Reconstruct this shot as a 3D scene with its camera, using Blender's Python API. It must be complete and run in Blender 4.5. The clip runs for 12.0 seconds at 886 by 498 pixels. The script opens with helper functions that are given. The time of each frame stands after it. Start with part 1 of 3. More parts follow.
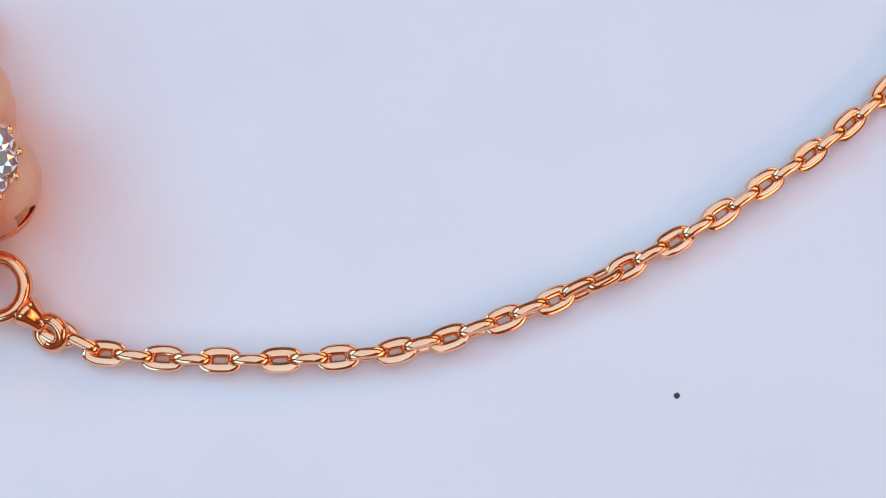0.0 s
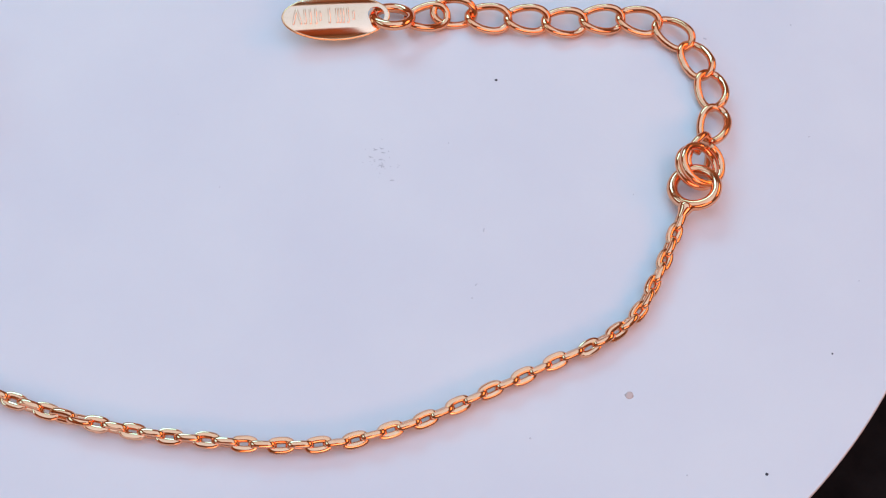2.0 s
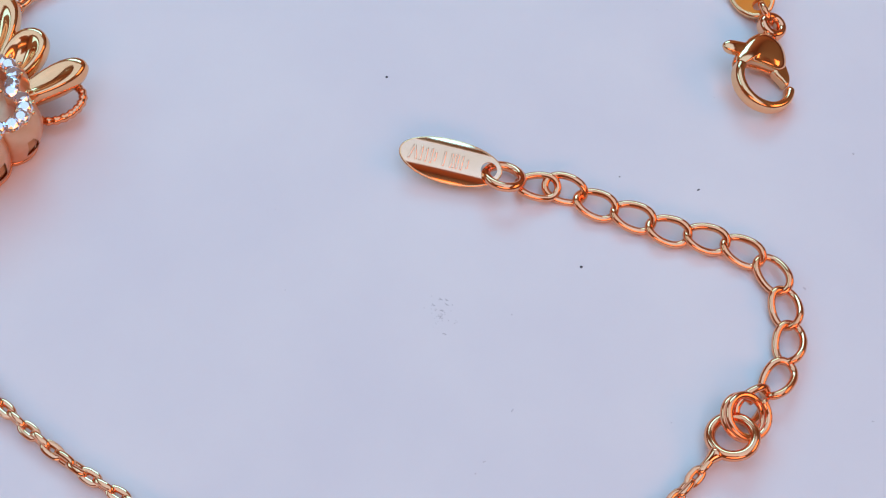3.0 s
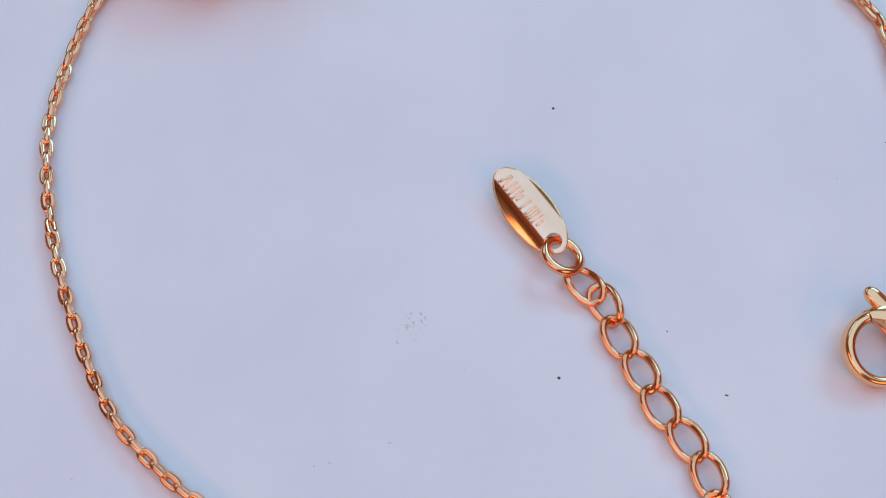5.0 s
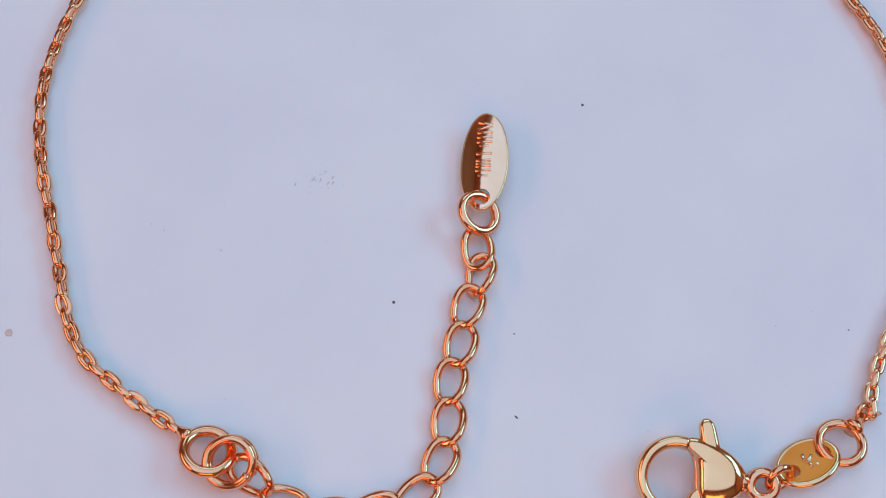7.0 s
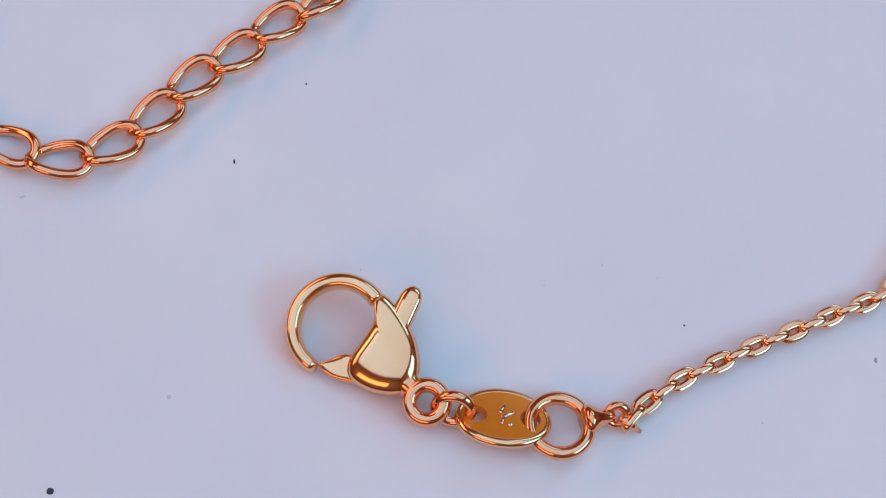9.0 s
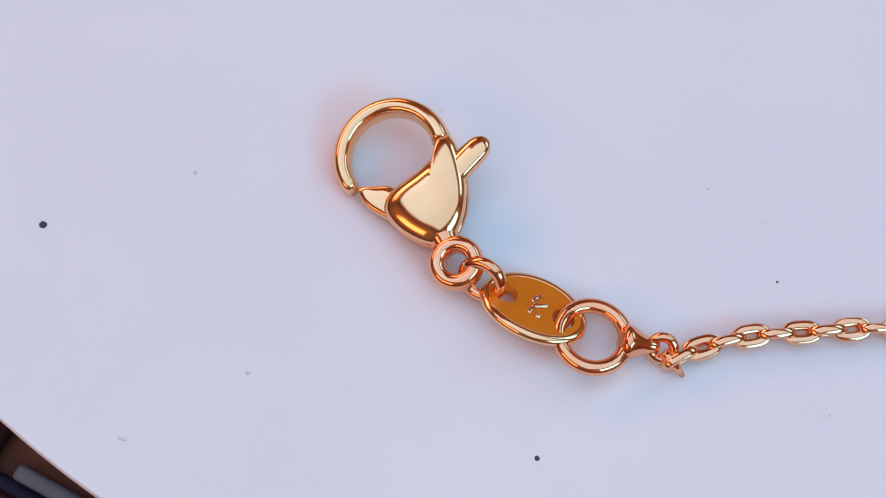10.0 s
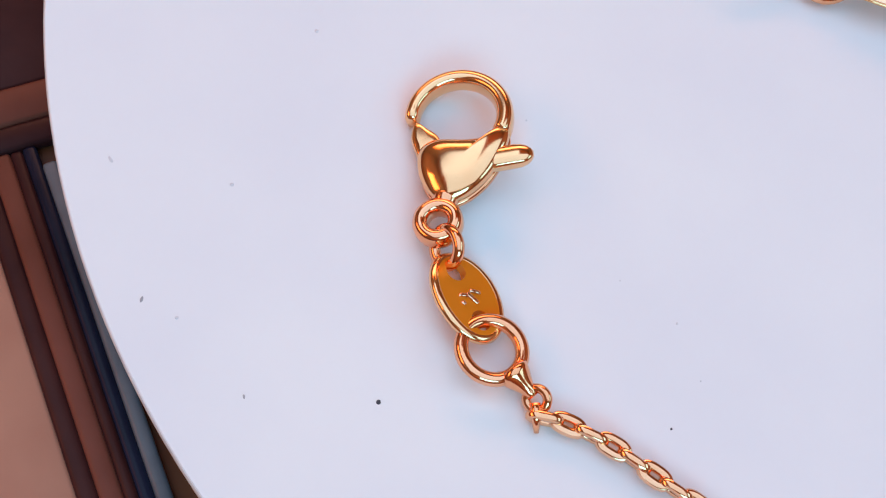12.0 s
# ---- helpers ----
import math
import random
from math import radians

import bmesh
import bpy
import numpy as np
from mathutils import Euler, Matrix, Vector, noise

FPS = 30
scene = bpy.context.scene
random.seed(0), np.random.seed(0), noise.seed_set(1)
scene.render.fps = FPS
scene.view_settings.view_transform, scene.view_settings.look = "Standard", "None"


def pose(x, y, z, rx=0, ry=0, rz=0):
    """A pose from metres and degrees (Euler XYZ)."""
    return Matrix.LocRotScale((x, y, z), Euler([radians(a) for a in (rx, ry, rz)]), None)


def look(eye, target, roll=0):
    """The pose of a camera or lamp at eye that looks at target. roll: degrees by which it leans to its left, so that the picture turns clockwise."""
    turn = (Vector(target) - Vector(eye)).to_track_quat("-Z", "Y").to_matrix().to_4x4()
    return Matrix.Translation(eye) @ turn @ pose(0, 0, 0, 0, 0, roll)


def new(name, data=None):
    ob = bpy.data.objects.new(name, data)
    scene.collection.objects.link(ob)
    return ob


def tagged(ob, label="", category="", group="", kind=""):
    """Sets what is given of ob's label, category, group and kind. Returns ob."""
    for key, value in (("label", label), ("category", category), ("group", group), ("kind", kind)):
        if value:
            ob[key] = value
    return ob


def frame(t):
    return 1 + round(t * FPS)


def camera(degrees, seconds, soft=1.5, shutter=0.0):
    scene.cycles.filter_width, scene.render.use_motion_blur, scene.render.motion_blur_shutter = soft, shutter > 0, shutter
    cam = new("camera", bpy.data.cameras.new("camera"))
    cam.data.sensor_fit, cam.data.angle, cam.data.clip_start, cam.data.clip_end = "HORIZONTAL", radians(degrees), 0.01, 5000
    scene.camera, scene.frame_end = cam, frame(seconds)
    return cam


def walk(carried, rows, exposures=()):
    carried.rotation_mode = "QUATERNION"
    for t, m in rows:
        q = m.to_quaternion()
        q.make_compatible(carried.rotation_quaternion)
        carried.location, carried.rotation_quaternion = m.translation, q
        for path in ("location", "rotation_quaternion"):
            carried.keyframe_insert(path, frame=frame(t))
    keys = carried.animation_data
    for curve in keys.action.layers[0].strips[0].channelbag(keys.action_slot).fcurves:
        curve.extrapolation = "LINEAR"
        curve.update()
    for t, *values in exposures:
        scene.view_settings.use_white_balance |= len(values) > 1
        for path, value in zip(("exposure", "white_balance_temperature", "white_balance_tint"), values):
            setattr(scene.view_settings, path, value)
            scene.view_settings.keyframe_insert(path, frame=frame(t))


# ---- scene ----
cam = camera(37.00, 12.0, soft=1.2)

# seconds, eye, target, roll
PATH = [
    (0, (-0.04550, -0.02106, 0.06245), (-0.02124, -0.00826, -0.03371), 4.54),
    (0.5, (-0.04308, -0.03641, 0.07836), (-0.01614, -0.01139, -0.01463), -0.58),
    (1, (-0.03596, -0.04890, 0.08260), (-0.00592, -0.01405, -0.00619), 2.50),
    (1.5, (-0.03073, -0.05705, 0.09133), (-0.00442, -0.01750, 0.00334), 5.32),
    (2, (-0.01839, -0.06050, 0.09426), (0.00198, -0.01722, 0.00645), 7.20),
    (2.5, (-0.01112, -0.05761, 0.09943), (0.00111, -0.01220, 0.01118), 7.18),
    (3, (-0.00319, -0.05534, 0.10114), (0.00057, -0.00632, 0.01406), 6.61),
    (3.5, (0.00732, -0.05369, 0.10256), (0.00002, -0.00524, 0.01539), 3.43),
    (3.7, (0.01044, -0.05415, 0.10055), (-0.00031, -0.00653, 0.01328), 3.77),
    (5.3, (0.03685, -0.03489, 0.10318), (0.00534, -0.00334, 0.01367), 5.09),
    (5.5, (0.04022, -0.03505, 0.10209), (0.00666, -0.00304, 0.01350), 7.62),
    (6, (0.04587, -0.02771, 0.10254), (0.00885, -0.00121, 0.01351), 9.45),
    (6.5, (0.04993, -0.02259, 0.10071), (0.00928, -0.00051, 0.01206), 11.47),
    (7, (0.05787, -0.01064, 0.09989), (0.01423, 0.00348, 0.01103), 11.40),
    (7.5, (0.06311, 0.00488, 0.09864), (0.02087, 0.01283, 0.00835), 12.83),
    (7.7, (0.06533, 0.00933, 0.09661), (0.02491, 0.01541, 0.00535), 14.57),
    (9.3, (0.05165, 0.03506, 0.06902), (0.01686, 0.02098, -0.02367), 12.90),
    (9.5, (0.05050, 0.03716, 0.06564), (0.01988, 0.02126, -0.02822), 11.14),
    (10, (0.05144, 0.04259, 0.06535), (0.02372, 0.01866, -0.02770), 8.55),
    (10.5, (0.04967, 0.05019, 0.06567), (0.02536, 0.02046, -0.02666), 9.32),
    (11, (0.04675, 0.05332, 0.06602), (0.02364, 0.02060, -0.02560), 15.33),
    (11.5, (0.04412, 0.05672, 0.06802), (0.02511, 0.02059, -0.02327), 16.99),
    (12, (0.04232, 0.05829, 0.06869), (0.02865, 0.01850, -0.02203), 18.77),
]
EXPOSURES = [(0, 0.28, 6480, 6), (1, 0.30, 6560, 8), (2, 0.17, 6550, 9), (3, 0.04, 6450, 9), (3.7, 0.0, 6450, 10), (5.5, -0.03, 6380, 9), (7.7, -0.05, 6430, 10), (9.3, -0.08, 6430, 11), (9.6, -0.04, 6450, 11), (10.1, 0.2, 6680, 10), (10.5, 0.34, 6850, 8), (12, 0.34, 6850, 8.5)]
walk(cam, [(t, look(eye, target, roll)) for t, eye, target, roll in PATH], EXPOSURES)

U = 0.0235  # metres in one unit of the plan drawing


def V(x, y, z=0.0):
    return Vector((x * U, y * U, z * U))


# ---- world and light ----
world = bpy.data.worlds.new("world")
scene.world = world
world.use_nodes = True
wn = world.node_tree.nodes
sky = wn.new("ShaderNodeTexSky")
sky.sky_type, sky.sun_disc = "NISHITA", False
sky.sun_elevation, sky.sun_rotation = radians(38), radians(180)
world.node_tree.links.new(sky.outputs[0], wn["Background"].inputs[0])
wn["Background"].inputs[1].default_value = 0.08


# Area lamps added where no source is seen.
def added_area_lamp(name, place, target, width, height, watts, colour):
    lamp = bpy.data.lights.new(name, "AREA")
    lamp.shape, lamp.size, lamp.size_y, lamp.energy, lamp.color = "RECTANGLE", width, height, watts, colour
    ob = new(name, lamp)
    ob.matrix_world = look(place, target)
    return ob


ROOM = 1.5
# Added overhead lamp, unseen; it gives flat gold its pale reflections.
added_area_lamp("added_top_lamp", (0, 0.175, 1.74), (0, 0.1751, 0), 2.4, 2.05, 18.0, (0.545, 0.73, 0.965))
# Added strip of the same lamp; it keeps the clasp's crown pale.
added_area_lamp("added_corner_lamp", (0.7, -1.125, 1.74), (0.7, -1.1249, 0), 1.0, 0.55, 2.1, (0.545, 0.73, 0.965))
# Stand-in for an unseen warm source; its shadows fall blue northward.
added_area_lamp("added_south_lamp", (0.1, -ROOM + 0.02, 1.0), (0.1, 0, 1.0), 1.9, 0.6, 9, (1.0, 0.30, 0.07))
# Added cool lamp, unseen; its shadows fall pink to the east.
added_area_lamp("added_west_lamp", (-ROOM + 0.02, 0.3, 1.1), (0, 0.3, 1.1), 1.2, 0.6, 5.5, (0.32, 0.73, 0.99))
# Added warm lamp, unseen; its shadows fall blue to the west.
added_area_lamp("added_east_lamp", (ROOM - 0.02, -0.1, 0.95), (0, -0.1, 0.95), 1.2, 0.5, 7, (1.0, 0.32, 0.08))
# Stand-in for an unseen cool source; its shadows fall pink southward.
added_area_lamp("added_north_lamp", (-0.2, ROOM - 0.02, 1.15), (-0.2, 0, 1.15), 1.2, 0.7, 14, (0.22, 0.74, 1.03))


# ---- materials ----
def material(name, colour, rough=0.5, metal=0.0):
    m = bpy.data.materials.new(name)
    m.use_nodes = True
    b = m.node_tree.nodes["Principled BSDF"]
    b.inputs["Base Color"].default_value = (*colour, 1)
    b.inputs["Roughness"].default_value = rough
    b.inputs["Metallic"].default_value = metal
    return m


def node(m, kind, **values):
    n = m.node_tree.nodes.new(kind)
    for key, value in values.items():
        n.inputs[key].default_value = value
    return n


def wire_up(m, a, out, b, inp):
    m.node_tree.links.new(a.outputs[out], b.inputs[inp])


def varied(m, low, high, scale, detail=4.0, bump=0.0, fine=None, spread=(0.35, 0.65), depth=0.0002):
    """Colour that wanders between low and high at one scale, with fine relief at another, both in metres."""
    b = m.node_tree.nodes["Principled BSDF"]
    at = node(m, "ShaderNodeTexCoord")
    n = node(m, "ShaderNodeTexNoise", Scale=scale, Detail=detail)
    ramp = node(m, "ShaderNodeValToRGB")
    ramp.color_ramp.elements[0].position, ramp.color_ramp.elements[1].position = spread
    ramp.color_ramp.elements[0].color, ramp.color_ramp.elements[1].color = (*low, 1), (*high, 1)
    wire_up(m, at, "Object", n, "Vector")
    wire_up(m, n, "Fac", ramp, "Fac")
    wire_up(m, ramp, "Color", b, "Base Color")
    if bump:
        f = node(m, "ShaderNodeTexNoise", Scale=fine or scale * 8, Detail=6.0)
        relief = node(m, "ShaderNodeBump", Strength=bump, Distance=depth)
        wire_up(m, at, "Object", f, "Vector")
        wire_up(m, f, "Fac", relief, "Height")
        wire_up(m, relief, "Normal", b, "Normal")
    return m


rose_gold = varied(material("rose_gold", (0.97, 0.44, 0.235), 0.10, 1.0), (0.96, 0.40, 0.195), (0.98, 0.49, 0.285), 400, bump=0.04, fine=2500, depth=0.00005)
chain_gold = varied(material("chain_gold", (0.96, 0.50, 0.285), 0.10, 1.0), (0.95, 0.46, 0.245), (0.97, 0.55, 0.335), 400, bump=0.05, fine=2500, depth=0.00005)
gold_polished = varied(material("gold_polished", (0.97, 0.55, 0.29), 0.11, 1.0), (0.95, 0.51, 0.26), (0.99, 0.59, 0.32), 300, bump=0.02, fine=1500, depth=0.00005)
gold_pale = varied(material("gold_pale", (0.97, 0.62, 0.42), 0.09, 1.0), (0.96, 0.60, 0.39), (0.98, 0.65, 0.46), 300, bump=0.02, fine=1500, depth=0.00005)
gold_matte = varied(material("gold_matte", (0.84, 0.44, 0.25), 0.30, 0.9), (0.81, 0.40, 0.22), (0.87, 0.48, 0.29), 500, bump=0.08, fine=4000, depth=0.00004)
# Amber base colour stands in for the warm surroundings this gold reflects.
gold_amber_reflection = varied(material("gold_amber_reflection", (0.86, 0.25, 0.012), 0.3, 0.35), (0.83, 0.235, 0.010), (0.89, 0.27, 0.016), 300, bump=0.03, fine=1500, depth=0.00005)
card_white = varied(material("card_white", (0.8, 0.8, 0.84), 0.6), (0.775, 0.775, 0.83), (0.82, 0.82, 0.855), 55, detail=6, bump=0.08, fine=900, depth=0.0001)
card_edge = varied(material("card_edge", (0.6, 0.55, 0.55), 0.7), (0.5, 0.45, 0.46), (0.68, 0.62, 0.6), 400)
foiled = varied(material("foiled_crystal", (0.9, 0.93, 1.0), 0.04, 0.82), (0.82, 0.86, 1.0), (0.98, 0.98, 1.0), 900)
gold_inner = varied(material("gold_inner", (0.9, 0.55, 0.36), 0.45, 0.35), (0.85, 0.47, 0.28), (0.93, 0.62, 0.44), 600, bump=0.1, fine=3000, depth=0.00005)
# Darker gold for recesses; their shade is put into the colour.
gold_recess_shade = varied(material("gold_recess_shade", (0.62, 0.24, 0.07), 0.4, 0.4), (0.56, 0.20, 0.05), (0.68, 0.28, 0.09), 600, bump=0.1, fine=3000, depth=0.00005)
dust_dark = material("dust_dark", (0.06, 0.055, 0.07), 0.9)
dust_mid = material("dust_mid", (0.36, 0.35, 0.38), 0.9)
dust_grey = material("dust_grey", (0.66, 0.65, 0.70), 0.9)
dust_tan = material("dust_tan", (0.70, 0.54, 0.50), 0.9)
smudge_grey = varied(material("smudge_grey", (0.46, 0.46, 0.5), 0.8), (0.38, 0.38, 0.42), (0.54, 0.54, 0.58), 2000)
table_wood = varied(material("table_wood", (0.14, 0.04, 0.018), 0.35), (0.11, 0.03, 0.013), (0.19, 0.06, 0.028), 60, bump=0.1, fine=500)
rail_dark = varied(material("rail_dark", (0.045, 0.013, 0.014), 0.35), (0.032, 0.009, 0.011), (0.06, 0.018, 0.017), 120, bump=0.1)
rail_black = varied(material("rail_black", (0.010, 0.012, 0.03), 0.25), (0.006, 0.008, 0.02), (0.014, 0.018, 0.042), 150, bump=0.05)
rail_brown = varied(material("rail_brown", (0.17, 0.052, 0.036), 0.4), (0.14, 0.042, 0.028), (0.20, 0.064, 0.046), 100, bump=0.1)
rail_steel = varied(material("rail_steel", (0.10, 0.125, 0.16), 0.45, 0.0), (0.08, 0.10, 0.13), (0.12, 0.15, 0.19), 200, bump=0.1)
board_salmon = varied(material("board_salmon", (0.45, 0.2, 0.14), 0.5), (0.40, 0.17, 0.12), (0.50, 0.24, 0.17), 80, bump=0.1)
cloth_black = varied(material("cloth_black", (0.005, 0.005, 0.006), 0.9), (0.003, 0.003, 0.004), (0.012, 0.011, 0.012), 200, bump=0.3, fine=3000)
for dull in (table_wood, rail_dark, rail_black, rail_brown, board_salmon, cloth_black):
    dull.node_tree.nodes["Principled BSDF"].inputs["Specular IOR Level"].default_value = 0.12
# Brown of the unseen wall band that darkens the gold's reflections.
reflect_band_brown = varied(material("reflect_band_brown", (0.30, 0.11, 0.055), 0.4), (0.26, 0.09, 0.045), (0.34, 0.13, 0.065), 20, bump=0.1, fine=200)
# Orange of the unseen walls and ceiling, set to warm the gold's reflections.
reflect_orange = varied(material("reflect_orange", (0.45, 0.22, 0.10), 0.8), (0.43, 0.205, 0.09), (0.47, 0.235, 0.11), 3, bump=0.1, fine=60)
# Pale tan, so the unseen floor throws light up at the ceiling.
bounce_tan = varied(material("bounce_tan", (0.62, 0.42, 0.25), 0.6), (0.56, 0.37, 0.21), (0.68, 0.47, 0.29), 6, bump=0.1, fine=60)


# ---- mesh helpers ----
def mesh_of(name, bm, mat, smooth=True):
    me = bpy.data.meshes.new(name)
    bmesh.ops.recalc_face_normals(bm, faces=bm.faces)
    bm.to_mesh(me)
    bm.free()
    for p in me.polygons:
        p.use_smooth = smooth
    me.materials.append(mat)
    return me


def part(name, bm, mat, parent=None, label="", smooth=True):
    """One mesh object under a thing or a part."""
    me = bm if isinstance(bm, bpy.types.Mesh) else mesh_of(name, bm, mat, smooth)
    ob = new(name, me)
    ob.parent = parent
    return tagged(ob, label) if label else ob


def box(x0, x1, y0, y1, z0, z1, bevel=0.0):
    bm = bmesh.new()
    bmesh.ops.create_cube(bm, size=1)
    bmesh.ops.transform(bm, matrix=Matrix.LocRotScale(((x0 + x1) / 2, (y0 + y1) / 2, (z0 + z1) / 2), None, (x1 - x0, y1 - y0, z1 - z0)), verts=bm.verts)
    if bevel:
        bmesh.ops.bevel(bm, geom=list(bm.edges), offset=bevel, segments=2, profile=0.5, affect="EDGES")
    return bm


def tube(points, radius, closed=True, around=10, squash=1.0, up=None, bm=None, square=2.0):
    """A wire along points; radius may be a list; squash widens it across the plane whose normal is up."""
    bm = bm or bmesh.new()
    pts, n = [Vector(p) for p in points], len(points)
    radii = radius if isinstance(radius, (list, tuple)) else [radius] * n
    side, rings = None, []
    for i, p in enumerate(pts):
        a = pts[(i - 1) % n] if closed or i else p
        b = pts[(i + 1) % n] if closed or i < n - 1 else p
        t = (b - a).normalized()
        if up is not None:
            side = t.cross(up).normalized()
        elif side is None:
            side = t.orthogonal().normalized()
        else:
            side = (side - t * side.dot(t)).normalized()
        over = side.cross(t).normalized()
        ring = []
        for k in range(around):
            w = 2 * math.pi * (k + 0.5) / around
            c, s = (math.copysign(abs(f) ** (2 / square), f) for f in (math.cos(w), math.sin(w)))
            ring.append(bm.verts.new(p + radii[i] * (c * side + s * squash * over)))
        rings.append(ring)
    for i in range(n if closed else n - 1):
        a, b = rings[i], rings[(i + 1) % n]
        for k in range(around):
            bm.faces.new((a[k], a[(k + 1) % around], b[(k + 1) % around], b[k]))
    if not closed:
        bm.faces.new(rings[0])
        bm.faces.new(list(reversed(rings[-1])))
    return bm


def oval(length, width, n=28, power=2.0, lift=0.0):
    """Centre line of an oval ring in the xy plane; lift twists its two ends against each other."""
    out = []
    for k in range(n):
        w = 2 * math.pi * k / n
        c, s = math.cos(w), math.sin(w)
        x = math.copysign(abs(c) ** (2 / power), c) * length / 2
        y = math.copysign(abs(s) ** (2 / power), s) * width / 2
        out.append(Vector((x, y, lift * math.sin(2 * w))))
    return out


def smooth_line(points, step):
    """Places and directions at even steps along a Catmull-Rom curve through points."""
    pts = [Vector((x, y, 0)) for x, y in points]
    pts = [2 * pts[0] - pts[1], *pts, 2 * pts[-1] - pts[-2]]
    fine = []
    for a, b, c, d in zip(pts, pts[1:], pts[2:], pts[3:]):
        for k in range(24):
            t = k / 24
            fine.append(0.5 * (2 * b + (c - a) * t + (2 * a - 5 * b + 4 * c - d) * t * t + (3 * b - a - 3 * c + d) * t**3))
    fine.append(pts[-2])
    run = [0.0]
    for a, b in zip(fine, fine[1:]):
        run.append(run[-1] + (b - a).length)
    count = round(run[-1] / step)
    out = []
    for k in range(count + 1):
        s = run[-1] * k / count
        i = max(1, next((j for j, r in enumerate(run) if r >= s - 1e-9), len(run) - 1))
        f = (s - run[i - 1]) / max(run[i] - run[i - 1], 1e-9)
        out.append((fine[i - 1].lerp(fine[i], f), (fine[i] - fine[i - 1]).normalized()))
    return out


def frame_at(place, along, roll=0.0, pitch=0.0):
    """A pose at a place of the plan with its x axis along a direction, rolled about that axis, in degrees."""
    x, y, z = place
    turn = math.degrees(math.atan2(along[1], along[0]))
    return Matrix.Translation(V(x, y, z)) @ pose(0, 0, 0, 0, 0, turn) @ pose(0, 0, 0, 0, -pitch, 0) @ pose(0, 0, 0, roll, 0, 0)


# ---- unseen room, added to close the place and colour reflections ----
def unseen_wall(name, turn, x0, x1, z0, z1, half):
    """An unseen south wall with a lamp opening, turned about the room's middle."""
    t = 0.12
    bm = bmesh.new()
    for xa, xb, za, zb in ((-half, x0, -0.75, 1.75), (x1, half, -0.75, 1.75), (x0, x1, -0.75, z0), (x0, x1, z1, 1.75)):
        bmesh.ops.create_cube(bm, size=1, matrix=Matrix.LocRotScale(((xa + xb) / 2, -ROOM - t / 2, (za + zb) / 2), None, (xb - xa, t, zb - za)))
    bmesh.ops.transform(bm, matrix=pose(0, 0, 0, 0, 0, turn), verts=bm.verts)
    return tagged(part(name, bm, reflect_orange, smooth=False), "unseen terracotta wall with a lamp opening, added to warm reflections", "wall", kind="structure")


unseen_wall("unseen_wall_south", 0, -0.85, 1.05, 0.7, 1.3, ROOM + 0.12)
unseen_wall("unseen_wall_north", 180, -0.4, 0.8, 0.8, 1.5, ROOM + 0.12)
unseen_wall("unseen_wall_west", -90, -0.9, 0.3, 0.8, 1.4, ROOM)
unseen_wall("unseen_wall_east", 90, -0.7, 0.5, 0.7, 1.2, ROOM)
# Unseen ceiling, cut to an L to split lit and dark reflections.
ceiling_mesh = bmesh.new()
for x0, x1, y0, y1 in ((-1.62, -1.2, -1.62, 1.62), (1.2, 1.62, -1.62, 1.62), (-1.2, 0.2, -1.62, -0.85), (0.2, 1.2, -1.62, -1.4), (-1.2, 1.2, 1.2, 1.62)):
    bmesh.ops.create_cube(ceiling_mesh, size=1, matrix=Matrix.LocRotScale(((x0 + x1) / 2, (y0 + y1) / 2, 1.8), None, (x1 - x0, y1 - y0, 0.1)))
tagged(part("ceiling", ceiling_mesh, reflect_orange, smooth=False), "unseen terracotta ceiling cut open around the added lamps", "ceiling", kind="structure")
# Floor out of view, added as a bounce surface.
tagged(part("floor", box(-ROOM - 0.12, ROOM + 0.12, -ROOM - 0.12, ROOM + 0.12, -0.85, -0.75), bounce_tan, smooth=False), "unseen light tan floor, added to bounce light upward", "floor", kind="structure")

# Added band low on the unseen walls; it draws darker lines in the gold.
reflect_band = bmesh.new()
for x0, x1, y0, y1, z1 in ((-1.5, -1.48, -1.48, 1.48, 0.3), (1.48, 1.5, -1.48, 1.48, 0.3), (-1.5, 1.5, 1.48, 1.5, 0.3), (-1.5, 1.5, -1.5, -1.48, 0.13)):
    bmesh.ops.create_cube(reflect_band, size=1, matrix=Matrix.LocRotScale(((x0 + x1) / 2, (y0 + y1) / 2, (z1 - 0.75) / 2), None, (x1 - x0, y1 - y0, z1 + 0.75)))
tagged(part("wainscot", reflect_band, reflect_band_brown, smooth=False), "unseen reddish brown band on the lower walls, added for darker reflections", "wainscot", kind="structure")

# ---- table, tray and stand ----
TABLE = -0.62 * U
table = tagged(new("table"), "reddish brown varnished wooden table", "table")
part("tabletop", box(-0.45, 0.45, -0.35, 0.35, TABLE - 0.025, TABLE, 0.003), table_wood, table)
for sx in (-1, 1):
    for sy in (-1, 1):
        part("leg", box(sx * 0.40 - 0.025, sx * 0.40 + 0.025, sy * 0.30 - 0.025, sy * 0.30 + 0.025, -0.75, TABLE - 0.025, 0.003), table_wood, table)

CX, CY, CR = -0.073, 0.404, 2.434  # the white disc


